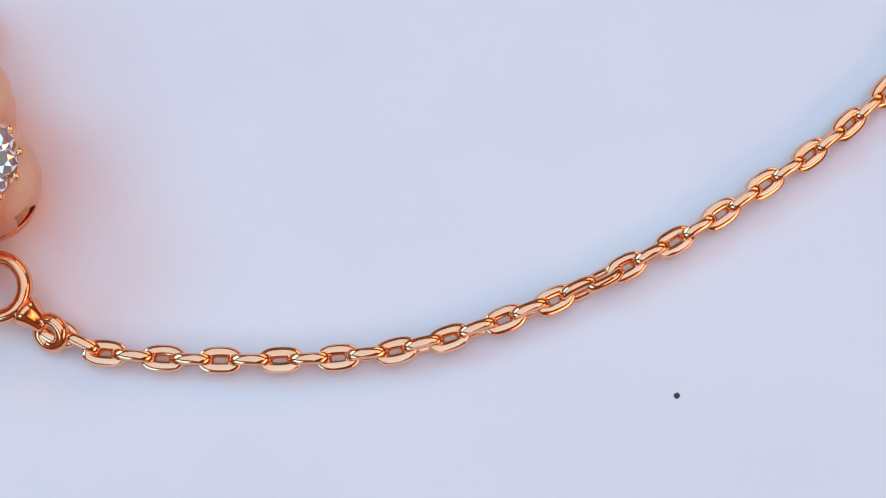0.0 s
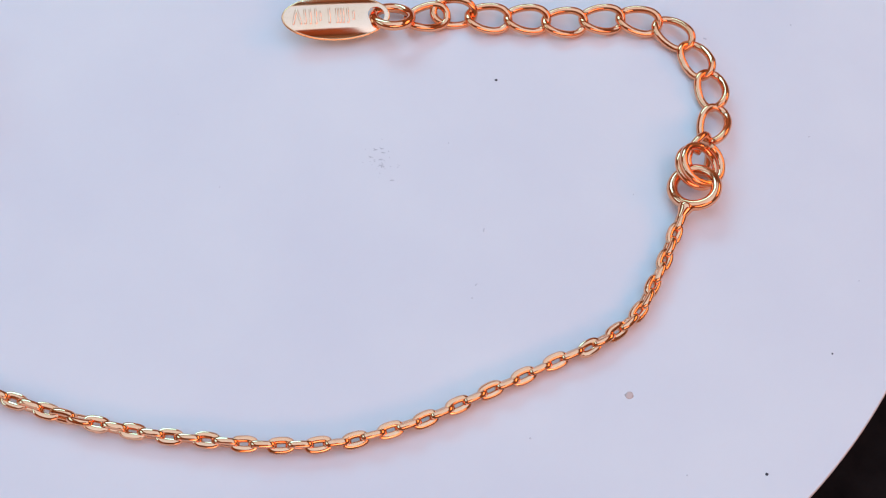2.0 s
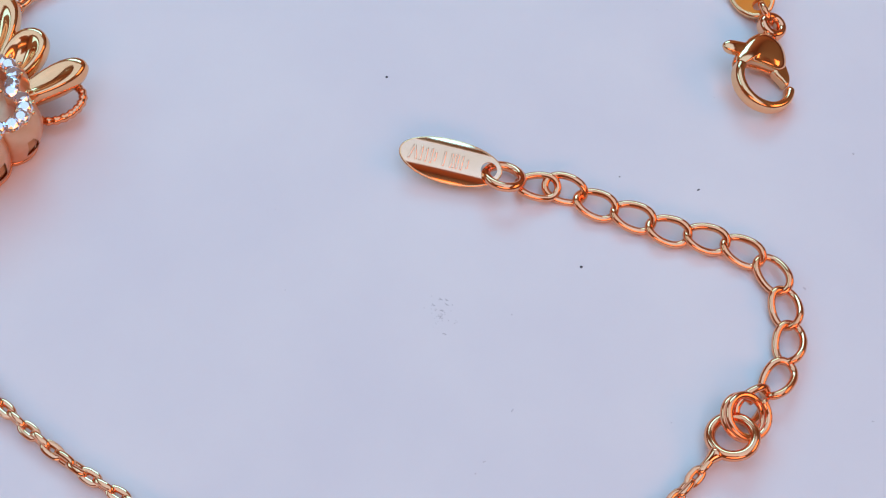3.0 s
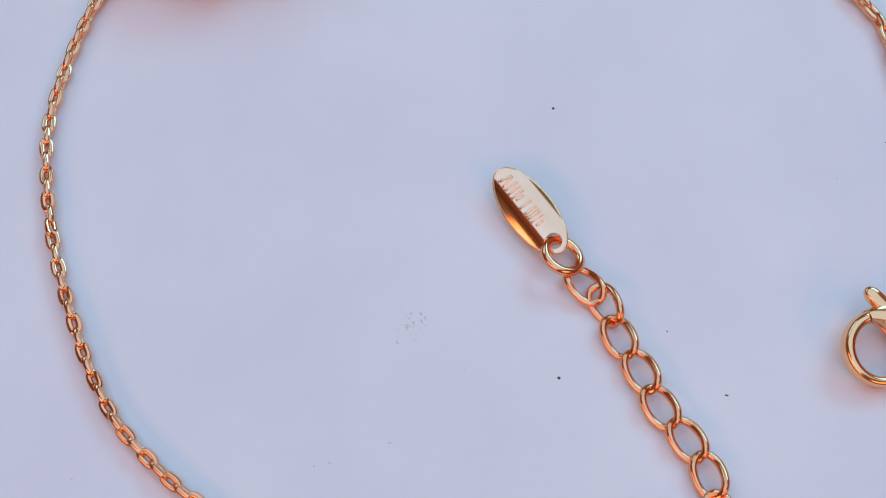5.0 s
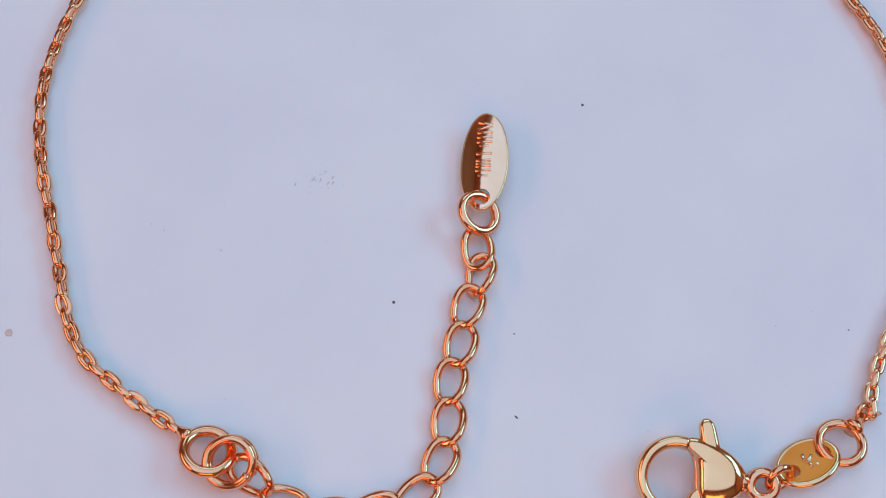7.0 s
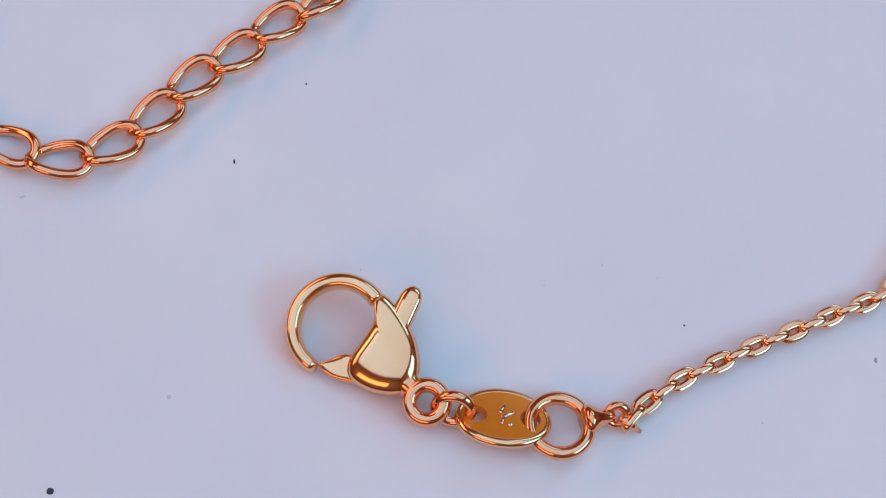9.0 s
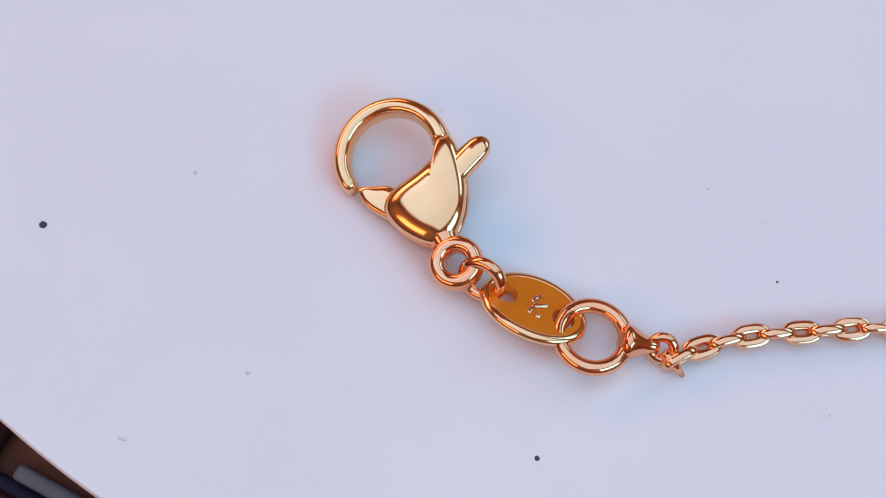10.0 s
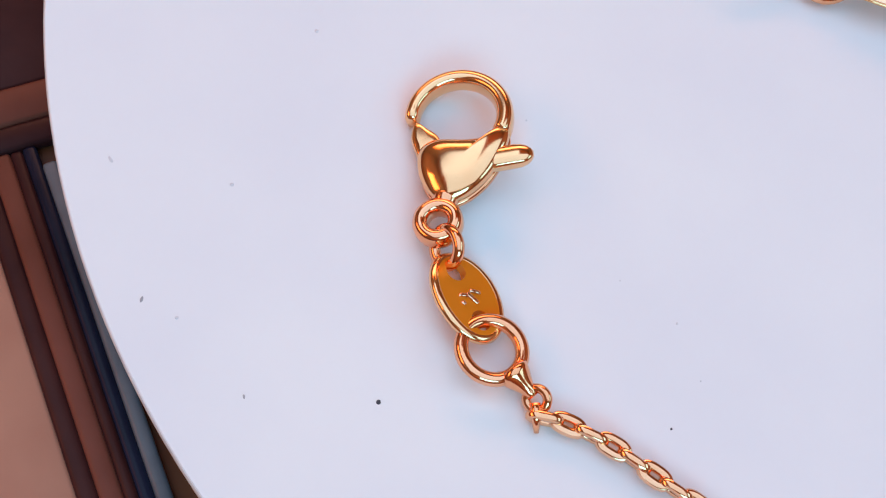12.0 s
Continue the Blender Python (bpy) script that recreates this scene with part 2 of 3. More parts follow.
def round_plate(r, z0, z1, bevel, n=160):
    bm = bmesh.new()
    prof = [(0.0, z0), (r - bevel, z0), (r, z0 + bevel), (r, z1 - bevel), (r - bevel, z1), (0.0, z1)]
    rings = []
    for rr, z in prof:
        if rr == 0:
            rings.append([bm.verts.new((0, 0, z))])
        else:
            rings.append([bm.verts.new((rr * math.cos(2 * math.pi * k / n), rr * math.sin(2 * math.pi * k / n), z)) for k in range(n)])
    for a, b in zip(rings, rings[1:]):
        for k in range(n):
            j = (k + 1) % n
            if len(a) == 1:
                bm.faces.new((a[0], b[j], b[k]))
            elif len(b) == 1:
                bm.faces.new((a[k], a[j], b[0]))
            else:
                bm.faces.new((a[k], a[j], b[j], b[k]))
    return bm


stand = part("display_stand", round_plate(0.030, TABLE, -0.0009, 0.0006, 64), rail_black, smooth=False)
tagged(stand, "low round black stand under the white disc", "stand")
stand.location = (CX * U, CY * U, 0)
disc = part("display_disc", round_plate(CR * U, -0.0009, 0.0, 0.00006), card_white, smooth=False)
tagged(disc, "thin round white card disc with dust specks", "disc")
disc.location = (CX * U, CY * U, 0)
band, loops = bmesh.new(), []
for rr, z in ((CR * U - 0.0003, -0.00094), (CR * U + 0.00004, -0.00092), (CR * U + 0.00006, -0.0006), (CR * U + 0.00006, -0.00012), (CR * U - 0.0001, -0.00008)):
    loops.append([band.verts.new((rr * math.cos(2 * math.pi * k / 240), rr * math.sin(2 * math.pi * k / 240), z)) for k in range(240)])
for a, b in zip(loops, loops[1:] + loops[:1]):
    for k in range(240):
        band.faces.new((a[k], a[(k + 1) % 240], b[(k + 1) % 240], b[k]))
part("edge_band", band, card_edge, disc, "grey-brown cut edge of the card")

# rails of a dark lacquered tray beside the disc, running along one line
tray = tagged(new("lacquered_tray"), "dark brown lacquered tray with black and blue-grey rails", "tray")
tray.matrix_world = Matrix.Translation(V(2.215, 1.20, -0.62)) @ pose(0, 0, 0, 0, 0, math.degrees(math.atan2(0.933, -0.36)))
for name, o0, o1, high, mat in (("grey_strip", -0.022, 0.022, 0.055, rail_steel), ("black_rail", 0.020, 0.062, 0.045, rail_black), ("purple_rail", 0.060, 0.098, 0.04, rail_dark),
                                ("brown_rail", 0.096, 0.157, 0.042, rail_brown), ("outer_rail", 0.155, 0.211, 0.035, rail_dark), ("board", 0.209, 2.5, 0.03, board_salmon)):
    part(name, box((-0.53 if name == "grey_strip" else -0.6) * U, 3.0 * U, -o1 * U, -o0 * U, 0.0, high * U, 0.012 * U), mat, tray)
for name, x0, x1, high, mat in (("end_rail", -0.68, -0.598, 0.05, rail_dark), ("end_band", -0.80, -0.678, 0.055, rail_brown), ("end_board", -1.6, -0.798, 0.045, rail_dark)):
    part(name, box(x0 * U, x1 * U, -2.5 * U, 0.35 * U, 0, high * U, 0.014 * U), mat, tray)
mat_black = part("black_cloth", box(-1.2 * U, 5.5 * U, -6.0 * U, -1.25 * U, TABLE, TABLE + 0.0012, 0.0004), cloth_black, smooth=False)
tagged(mat_black, "black cloth lying on the brown table", "cloth")

# ---- the bracelet ----
bracelet = tagged(new("bracelet"), "rose gold chain bracelet with flower pendant, clasp and oval tag", "bracelet")
WIRE, LONG, WIDE, PITCH = 0.0118, 0.0865, 0.0560, 0.0568
Z_CHAIN = 0.0315
link_mesh = mesh_of("chain_link", tube([p * U for p in oval(LONG - 2 * WIRE + 0.006, WIDE - 2 * WIRE, 30, 2.6)], WIRE * U, around=12, up=Vector((0, 0, 1)), square=2.3), chain_gold)
link_mesh.set_sharp_from_angle(angle=radians(30))

# middles of every second link, from the pendant to the bend where the chain twists, then on towards the end ring
RUN_A = ((-1.838, 0.014), (-1.823, -0.092), (-1.769, -0.195), (-1.711, -0.294), (-1.646, -0.396), (-1.580, -0.490), (-1.506, -0.582), (-1.427, -0.658), (-1.333, -0.732), (-1.244, -0.797))
RUN_B = ((-1.105, -0.886), (-1.003, -0.943), (-0.898, -0.995), (-0.791, -1.042), (-0.683, -1.090), (-0.575, -1.129), (-0.462, -1.162), (-0.347, -1.181), (-0.231, -1.184), (-0.114, -1.182), (0.002, -1.169), (0.121, -1.151),
         (0.240, -1.137), (0.360, -1.119), (0.481, -1.104))
CHAIN_A = ((0.485, -1.108), (0.605, -1.077), (0.702, -1.029), (0.78, -0.957), (0.839, -0.899), (0.911, -0.818), (0.97, -0.752))
CHAIN_B = ((1.142, 1.632), (1.09, 1.645), (0.985, 1.699), (0.89, 1.768), (0.795, 1.838), (0.70, 1.915), (0.616, 1.98), (0.48, 2.080), (0.315, 2.117), (0.236, 2.126), (0.07, 2.128), (-0.1, 2.136), (-0.21, 2.140),
           (-0.366, 2.125), (-0.544, 2.07), (-0.80, 1.96), (-1.08, 1.79), (-1.33, 1.54), (-1.52, 1.28), (-1.66, 1.12), (-1.70, 1.05))


def lay_link(x, y, along, roll):
    ob = part("chain_link", link_mesh, chain_gold, bracelet)
    ob.matrix_local = frame_at((x, y, Z_CHAIN + random.uniform(-0.002, 0.003)), along, roll + random.uniform(-8, 8), random.uniform(-4, 4))


def lay_run(run, lean=0.0):
    """Flat links on the given places, and a link on edge between every two."""
    for k, (a, b) in enumerate(zip(run, run[1:])):
        d = (b[0] - a[0], b[1] - a[1])
        tilt = lean * min(1.0, k / 8)
        lay_link(*a, d, tilt)
        lay_link((a[0] + b[0]) / 2, (a[1] + b[1]) / 2, d, 90 + tilt)


def lay_chain(points, flat_first, lean=0.0, grow=1):
    for k, (p, d) in enumerate(smooth_line(points, PITCH)):
        lay_link(p.x, p.y, d, (0 if (k + flat_first) % 2 else 90) + lean * min(1.0, k / grow) * (0.75 + 0.25 * math.sin(0.35 * k)))


lay_run(RUN_A)
lay_link(*RUN_A[-1], (0.84, -0.54), 5)
lay_link(-1.198, -0.828, (0.84, -0.54), 62)
lay_link(-1.151, -0.857, (0.85, -0.53), 128)
lay_run(RUN_B, 27)
lay_chain(CHAIN_A, 1, 27)
lay_chain(CHAIN_B, 0, 24, 12)

# extension chain: twisted oval links
EXT = ((0.404, 0.342, 4), (0.508, 0.336, 36), (0.625, 0.274, 13), (0.766, 0.228, 13), (0.898, 0.174, 13), (1.041, 0.147, 12), (1.175, 0.101, 13), (1.279, 0.009, 14),
       (1.313, -0.130, 13), (1.312, -0.272, 13), (1.256, -0.417, 14), (1.156, -0.520, -42))
ext_mesh = mesh_of("extension_link", tube([p * U for p in oval(0.155, 0.098, 40, 2.15, 0.011)], 0.0148 * U, around=10), rose_gold)
for k, (x, y, roll) in enumerate(EXT):
    a, b = EXT[max(k - 1, 0)], EXT[min(k + 1, len(EXT) - 1)]
    ob = part("extension_link", ext_mesh, rose_gold, bracelet)
    ob.matrix_local = frame_at((x, y, 0.036), (b[0] - a[0], b[1] - a[1]), roll)


def ring_mesh(name, outer, wire, mat=rose_gold, turns=1):
    if turns == 1:
        path = [p * U for p in oval(outer - 2 * wire, outer - 2 * wire, 36)]
        return mesh_of(name, tube(path, wire * U, around=12), mat)
    path, n = [], 36 * turns
    for k in range(n + 1):
        w = 2 * math.pi * k / 36
        path.append(Vector(((outer / 2 - wire) * math.cos(w), (outer / 2 - wire) * math.sin(w), (k / n - 0.5) * 2.1 * wire * turns)) * U)
    return mesh_of(name, tube(path, wire * U, closed=False, around=12), mat)


def ring(name, place, along, roll, outer, wire, mat=rose_gold, turns=1, pitch=0.0, label=""):
    ob = part(name, ring_mesh(name, outer, wire, mat, turns), mat, bracelet, label)
    ob.matrix_local = frame_at(place, along, roll, pitch)
    return ob


def cone(a, b, r0, r1, n=9):
    """A smooth solder cone that thins out from a to b."""
    path = [a.lerp(b, k / (n - 1)) for k in range(n)]
    return tube(path, [(r1 + (r0 - r1) * (0.5 + 0.5 * math.cos(math.pi * k / (n - 1)))) * U * (0.75 if k == 0 else 1) for k in range(n)], closed=False, around=14)


# rings where the cable chain meets the extension chain
ring("end_ring", (1.066, -0.652, 0.058), (0.6, 0.78), -15, 0.195, 0.0198, label="soldered rose gold end ring")
ring("split_ring", (1.115, -0.583, 0.074), (0.6, 0.78), 24, 0.18, 0.0145, turns=2, label="double wound rose gold split ring")
part("solder_bead", cone(V(1.014, -0.708, 0.056), V(0.962, -0.757, 0.04), 0.03, 0.011), rose_gold, bracelet)

# ---- oval tag ----
TAG_L, TAG_W, TAG_T = 0.40, 0.172, 0.010


def tag_height(x, y):
    return 0.021 * (1 - (2 * y / TAG_W) ** 2) + 0.006 * (1 - (2 * x / TAG_L) ** 2)


def oval_sheet(length, width, thick, holes, height, nx=48, ny=24):
    """A thin oval sheet with round holes, bent to the given height."""
    bm = bmesh.new()
    flat = {}
    for i in range(nx + 1):
        for j in range(ny + 1):
            a, b = 2 * i / nx - 1, 2 * j / ny - 1
            flat[i, j] = Vector((a * math.sqrt(1 - b * b / 2) * length / 2, b * math.sqrt(1 - a * a / 2) * width / 2, 0))
    keep = []
    for i in range(nx):
        for j in range(ny):
            c = (flat[i, j] + flat[i + 1, j + 1]) / 2
            if all((c - Vector((hx, hy, 0))).length > r for hx, hy, r in holes):
                keep.append((i, j))
    used = {}
    for i, j in keep:
        for q in ((i, j), (i + 1, j), (i + 1, j + 1), (i, j + 1)):
            used[q] = used.get(q, 0) + 1
    for q, count in used.items():
        if count < 4:
            for hx, hy, r in holes:
                d = flat[q] - Vector((hx, hy, 0))
                if d.length < r * 1.6:
                    flat[q] = Vector((hx, hy, 0)) + d.normalized() * r
    top = {q: bm.verts.new(Vector((flat[q].x, flat[q].y, height(flat[q].x, flat[q].y))) * U) for q in used}
    low = {q: bm.verts.new(Vector((flat[q].x, flat[q].y, height(flat[q].x, flat[q].y) - thick)) * U) for q in used}
    for i, j in keep:
        q = ((i, j), (i + 1, j), (i + 1, j + 1), (i, j + 1))
        bm.faces.new([top[k] for k in q])
        bm.faces.new([low[k] for k in reversed(q)])
    for e in [e for e in bm.edges if len(e.link_faces) == 1 and e.verts[0] in set(top.values())]:
        a, b = e.verts
        ka = next(k for k, v in top.items() if v == a)
        kb = next(k for k, v in top.items() if v == b)
        bm.faces.new((a, b, low[kb], low[ka]))
    return bm


def smooth_by_angle(ob, degrees=35):
    ob.data.set_sharp_from_angle(angle=radians(degrees))


tag = part("oval_tag", oval_sheet(TAG_L, TAG_W, TAG_T, [(0.15, 0.0, 0.031)], tag_height, 72, 40), gold_pale, bracelet, "polished rose gold oval tag with stamped marks")
smooth_by_angle(tag)
tag.matrix_local = frame_at((0.067, 0.415, 0.062), (0.978, -0.195), 0, 0) @ pose(0, 0, 0, 16.5, 3, 0)
def sheet_rim(parent, length, width, thick, height, r):
    """A rounded rim round an oval sheet."""
    pts = [(0.985 * length / 2 * math.cos(w), 0.985 * width / 2 * math.sin(w)) for w in (2 * math.pi * k / 72 for k in range(72))]
    part("rim", tube([Vector((x, y, height(x, y) - thick / 2)) * U for x, y in pts], r * U, around=10), gold_polished, parent)


sheet_rim(tag, TAG_L, TAG_W, TAG_T, tag_height, 0.0055)
for k, strokes in enumerate(((-0.008, 0.008), (-0.010, 0.010), (-0.010, 0.006), (0.0,), (-0.012, 0.0, 0.012), (-0.011, 0.010))):
    for n, dx in enumerate(strokes):
        x, long = -0.146 + 0.040 * k + dx, 0.029 - (0.011 if n == 1 and k in (2, 5) else 0.0)
        ob = part("stamped_bar", box(-0.0042 * U, 0.0042 * U, -long * U, long * U, -0.004 * U, 0.0035 * U, 0.002 * U), gold_pale, tag)
        ob.matrix_local = Matrix.Translation(Vector((x, 0.0, tag_height(x, 0.0))) * U) @ pose(0, 0, 0, 0, 0, (-14 + 28 * n) if k == 0 else 0)
ring("tag_ring", (0.272, 0.364, 0.060), (0.95, -0.3), -24, 0.178, 0.0185)

# ---- lobster clasp: it lies on its hook, with the lever side raised ----
CLASP = Matrix.Translation(V(1.326, 0.882, 0.069)) @ pose(0, 0, 0, 0, 0, math.degrees(math.atan2(0.209, -0.978))) @ pose(0, 0, 0, 0, -16.5, 0)
CLASP_UP = CLASP.to_3x3() @ Vector((0, 0, 1))
# local axes: x towards the lever, y away from the ring end, z up


def C(a, b, z=0.0):
    return CLASP @ (Vector((a, -b, z)) * U)


def rounded(points, per=6):
    """A closed smooth outline through corner points."""
    n, out = len(points), []
    for i in range(n):
        a, b, c, d = (Vector((*points[(i + k - 1) % n], 0)) for k in range(4))
        for k in range(per):
            t = k / per
            q = 0.5 * (2 * b + (c - a) * t + (2 * a - 5 * b + 4 * c - d) * t * t + (3 * b - a - 3 * c + d) * t**3)
            out.append((q.x, q.y))
    return out


def softened(outline, times):
    for _ in range(times):
        outline = [((a[0] + 2 * b[0] + c[0]) / 4, (a[1] + 2 * b[1] + c[1]) / 4) for a, b, c in zip(outline[-1:] + outline[:-1], outline, outline[1:] + outline[:1])]
    return outline


def shell(outline, centre, levels, slope=lambda a, b: 0.0):
    """A solid over an outline: levels give its inset and height from the foot to the crown; slope lowers the upper side."""
    cx, cy = centre
    bm, loops = bmesh.new(), []
    top = levels[-1][1]
    for inset, z in levels:
        loop = []
        for a, b in outline:
            d = Vector((a - cx, b - cy))
            d *= max(0.0, 1 - inset / max(d.length, 1e-6)) if inset < 1 else 0
            p, q = cx + d.x, cy + d.y
            loop.append(bm.verts.new(C(p, q, z - slope(p, q) * max(0.0, z / top))))
        loops.append(loop)
    n = len(outline)
    for a, b in zip(loops, loops[1:]):
        for i in range(n):
            bm.faces.new((a[i], a[(i + 1) % n], b[(i + 1) % n], b[i]))
    bm.faces.new(loops[0])
    bm.faces.new(loops[-1])
    return bm


def dome(outline, centre, foot, high, slope, rows=16):
    """A solid with an upright rim and a softly rounded crown over an outline."""
    bm, loops, n = bmesh.new(), [], len(outline)
    c = Vector(centre)
    for s, z in [(0.94, -0.008), (0.985, -0.005), (1.0, 0.0)] + [(1 - 0.97 * (k / rows) ** 1.5, foot + high * (1 - (1 - (k / rows) ** 1.5) ** 3.8) ** 0.5) for k in range(rows + 1)]:
        loop = []
        for p in outline:
            q = c + (Vector(p) - c) * s
            loop.append(bm.verts.new(C(q.x, q.y, z - slope(q.x, q.y) * max(0.0, z / (foot + high)))))
        loops.append(loop)
    for a, b in zip(loops, loops[1:]):
        for i in range(n):
            bm.faces.new((a[i], a[(i + 1) % n], b[(i + 1) % n], b[i]))
    bm.faces.new(loops[0])
    bm.faces.new(loops[-1])
    return bm


def crown_fall(a, b):
    """The crown sinks towards the neck and bends down a little to both sides."""
    return 3.5 * max(0.0, b - 0.165) ** 2 + 0.5 * (a - 0.03) ** 2


BODY = softened(rounded([(0.121, 0.002), (0.082, 0.044), (0.030, 0.057), (-0.020, 0.060), (-0.056, 0.070), (-0.077, 0.098), (-0.073, 0.140), (-0.057, 0.178), (-0.028, 0.214), (0.016, 0.231), (0.066, 0.204), (0.108, 0.150), (0.133, 0.082), (0.140, 0.030)]), 5)
clasp = part("clasp_body", dome(BODY, (0.03, 0.122), 0.006, 0.030, crown_fall), gold_polished, bracelet, "polished rose gold lobster clasp body")
smooth_by_angle(clasp, 50)
core = [(0.03 + 0.93 * (a - 0.03), 0.125 + 0.93 * (b - 0.125)) for a, b in BODY]
# Core plate in darker gold, so the slot's shade is in its colour.
part("inner_plate", shell(core, (0.03, 0.125), [(0.004, -0.022), (0.0, -0.018), (0.0, -0.004)]), gold_recess_shade, clasp, "core between the halves of the clasp, slot shade in its darker gold")
lower = part("lower_half", shell(BODY, (0.03, 0.125), [(0.02, -0.044), (0.006, -0.040), (0.0, -0.033), (0.0, -0.024), (0.004, -0.019), (0.02, -0.017)]), rose_gold, clasp)
smooth_by_angle(lower, 50)
arc = []
for k in range(44):
    t = k / 43
    w = radians(-15 + t * 206)
    arc.append((0.003 + 0.1170 * math.cos(w), -0.010 - 0.1170 * math.sin(w), 0.0225 - 0.0035 * t - (0.007 * ((t - 0.96) / 0.04) ** 2 if t > 0.96 else 0)))
hook = tube([C(a, b, -0.006) for a, b, r in arc], [r * U for a, b, r in arc], closed=False, around=32, squash=1.5, up=CLASP_UP, square=2.5)
part("hook", hook, gold_polished, clasp)
GATE = softened(rounded([(-0.101, 0.014), (-0.070, 0.028), (-0.034, 0.051), (-0.020, 0.10), (-0.066, 0.120), (-0.090, 0.092), (-0.106, 0.054)], 5), 1)
gate = part("gate", shell(GATE, (-0.065, 0.066), [(0.006, -0.034), (0.001, -0.030), (0.0, -0.024), (0.0, 0.002), (0.003, 0.007), (0.008, 0.009), (0.02, 0.0095)]), gold_polished, clasp)
smooth_by_angle(gate, 50)
part("lever", tube([C(0.07, 0.112, 0.0), C(0.12, 0.098, 0.001), C(0.160, 0.087, 0.002), C(0.177, 0.0825, 0.002), C(0.190, 0.079, 0.002), C(0.200, 0.0765, 0.002), C(0.206, 0.075, 0.002)], [0.030 * U, 0.030 * U, 0.0295 * U, 0.028 * U, 0.0235 * U, 0.016 * U, 0.007 * U], closed=False, around=20, square=3.0, squash=0.72, up=CLASP_UP), gold_polished, clasp)
part("neck", tube([C(0.010, 0.200, -0.008), C(0.009, 0.216, -0.008), C(0.007, 0.230, -0.007), C(0.006, 0.241, -0.006), C(0.005, 0.250, -0.005)], [0.036 * U, 0.034 * U, 0.031 * U, 0.027 * U, 0.021 * U], closed=False, around=16, up=CLASP_UP, squash=0.9), rose_gold, clasp)
part("loop", tube([C(0.043 * math.cos(2 * math.pi * k / 36) + 0.004, 0.282 + 0.043 * math.sin(2 * math.pi * k / 36), -0.006) for k in range(36)], 0.0195 * U, around=16, squash=1.5, up=CLASP_UP, square=2.5), rose_gold, clasp)

# ---- small oval plate and rings between clasp and chain ----
def plate_height(x, y):
    return -0.004 * (1 - (2 * y / 0.158) ** 2) + 0.002 * (1 - (2 * x / 0.225) ** 2)


plate = part("stamped_plate", oval_sheet(0.225, 0.158, 0.024, [(-0.068, 0.0, 0.026), (0.068, 0.0, 0.026)], plate_height, 56, 40), gold_amber_reflection, bracelet, "small oval gold plate with stamped mark, amber reflection in its colour")
smooth_by_angle(plate)
plate.matrix_local = frame_at((1.311, 1.341, 0.060), (-0.41, 0.912), -23, 0)
sheet_rim(plate, 0.225, 0.158, 0.024, plate_height, 0.013)
for x, y, w, h, turn in ((-0.004, 0.020, 0.015, 0.005, 62), (0.010, 0.004, 0.019, 0.0055, 30), (-0.003, -0.016, 0.013, 0.005, 75), (0.016, -0.026, 0.006, 0.005, 20)):
    ob = part("stamped_mark", box(-w * U, w * U, -h * U, h * U, 0, 0.006 * U, 0.003 * U), gold_pale, plate)
    ob.matrix_local = Matrix.Translation(Vector((x, y, plate_height(x, y))) * U) @ pose(0, 0, 0, 0, 0, turn)
ring("joining_ring", (1.362, 1.224, 0.068), (-0.35, 0.94), 62, 0.118, 0.0145, pitch=6)
ring("chain_ring", (1.262, 1.474, 0.054), (-0.45, 0.9), -8, 0.184, 0.0175, label="soldered rose gold ring with a cone")
part("solder_cone", cone(V(1.222, 1.520, 0.055), V(1.167, 1.583, 0.045), 0.042, 0.014), rose_gold, bracelet)
ring("small_ring", (1.160, 1.590, 0.043), (-0.6, 0.8), 40, 0.075, 0.0115)
part("wire_end", tube([V(1.166, 1.60, 0.05), V(1.164, 1.630, 0.04), V(1.161, 1.663, 0.02)], [0.013 * U, 0.0125 * U, 0.006 * U], closed=False, around=10), rose_gold, bracelet)

# ---- flower pendant ----
PX, PY, TOP, LOBES = -1.741, 0.438, 0.268, 6


def lobe_radius(w, r):
    return r * (0.76 + 0.24 * abs(math.cos(LOBES / 2 * (w - radians(-5)))) ** 0.8)


def flower_wall(r, z0, z1, thick, n=360, rows=24):
    """A scalloped wall with a flat rim; small three-sided openings are cut near its foot."""
    bm = bmesh.new()
    prof = [(r * (0.80 + 0.20 * math.sin(math.pi / 2 * min(1.0, 1.25 * k / rows)) - 0.085 * (k / rows) ** 5), z0 + (z1 - z0) * k / rows) for k in range(rows + 1)]
    prof += [(r - thick, z1 + 0.004), (r - thick, z0 + 0.06), (r * 0.74, z0 + 0.004)]
    loops = [[bm.verts.new(V(PX + lobe_radius(w, rr) * math.cos(w), PY + lobe_radius(w, rr) * math.sin(w), z)) for w in (2 * math.pi * k / n for k in range(n))] for rr, z in prof]
    step = 360 / LOBES
    for i, (a, b) in enumerate(zip(loops, loops[1:] + loops[:1])):
        for k in range(n):
            off = (360 * k / n + 5 + step / 2) % step - step / 2
            cut = 5 <= i <= 15 and abs(off) > 2.5 + 0.9 * (i - 5) and abs(off) < 18
            if not cut:
                bm.faces.new((a[k], a[(k + 1) % n], b[(k + 1) % n], b[k]))
    return bm


pendant = part("flower_pendant", flower_wall(0.287, 0.006, TOP - 0.03, 0.085), gold_matte, bracelet, "rose gold flower pendant with clear crystals")
smooth_by_angle(pendant, 50)
# Lining behind the wall's openings, in gold coloured with the recess shade.
lining_mesh = bmesh.new()
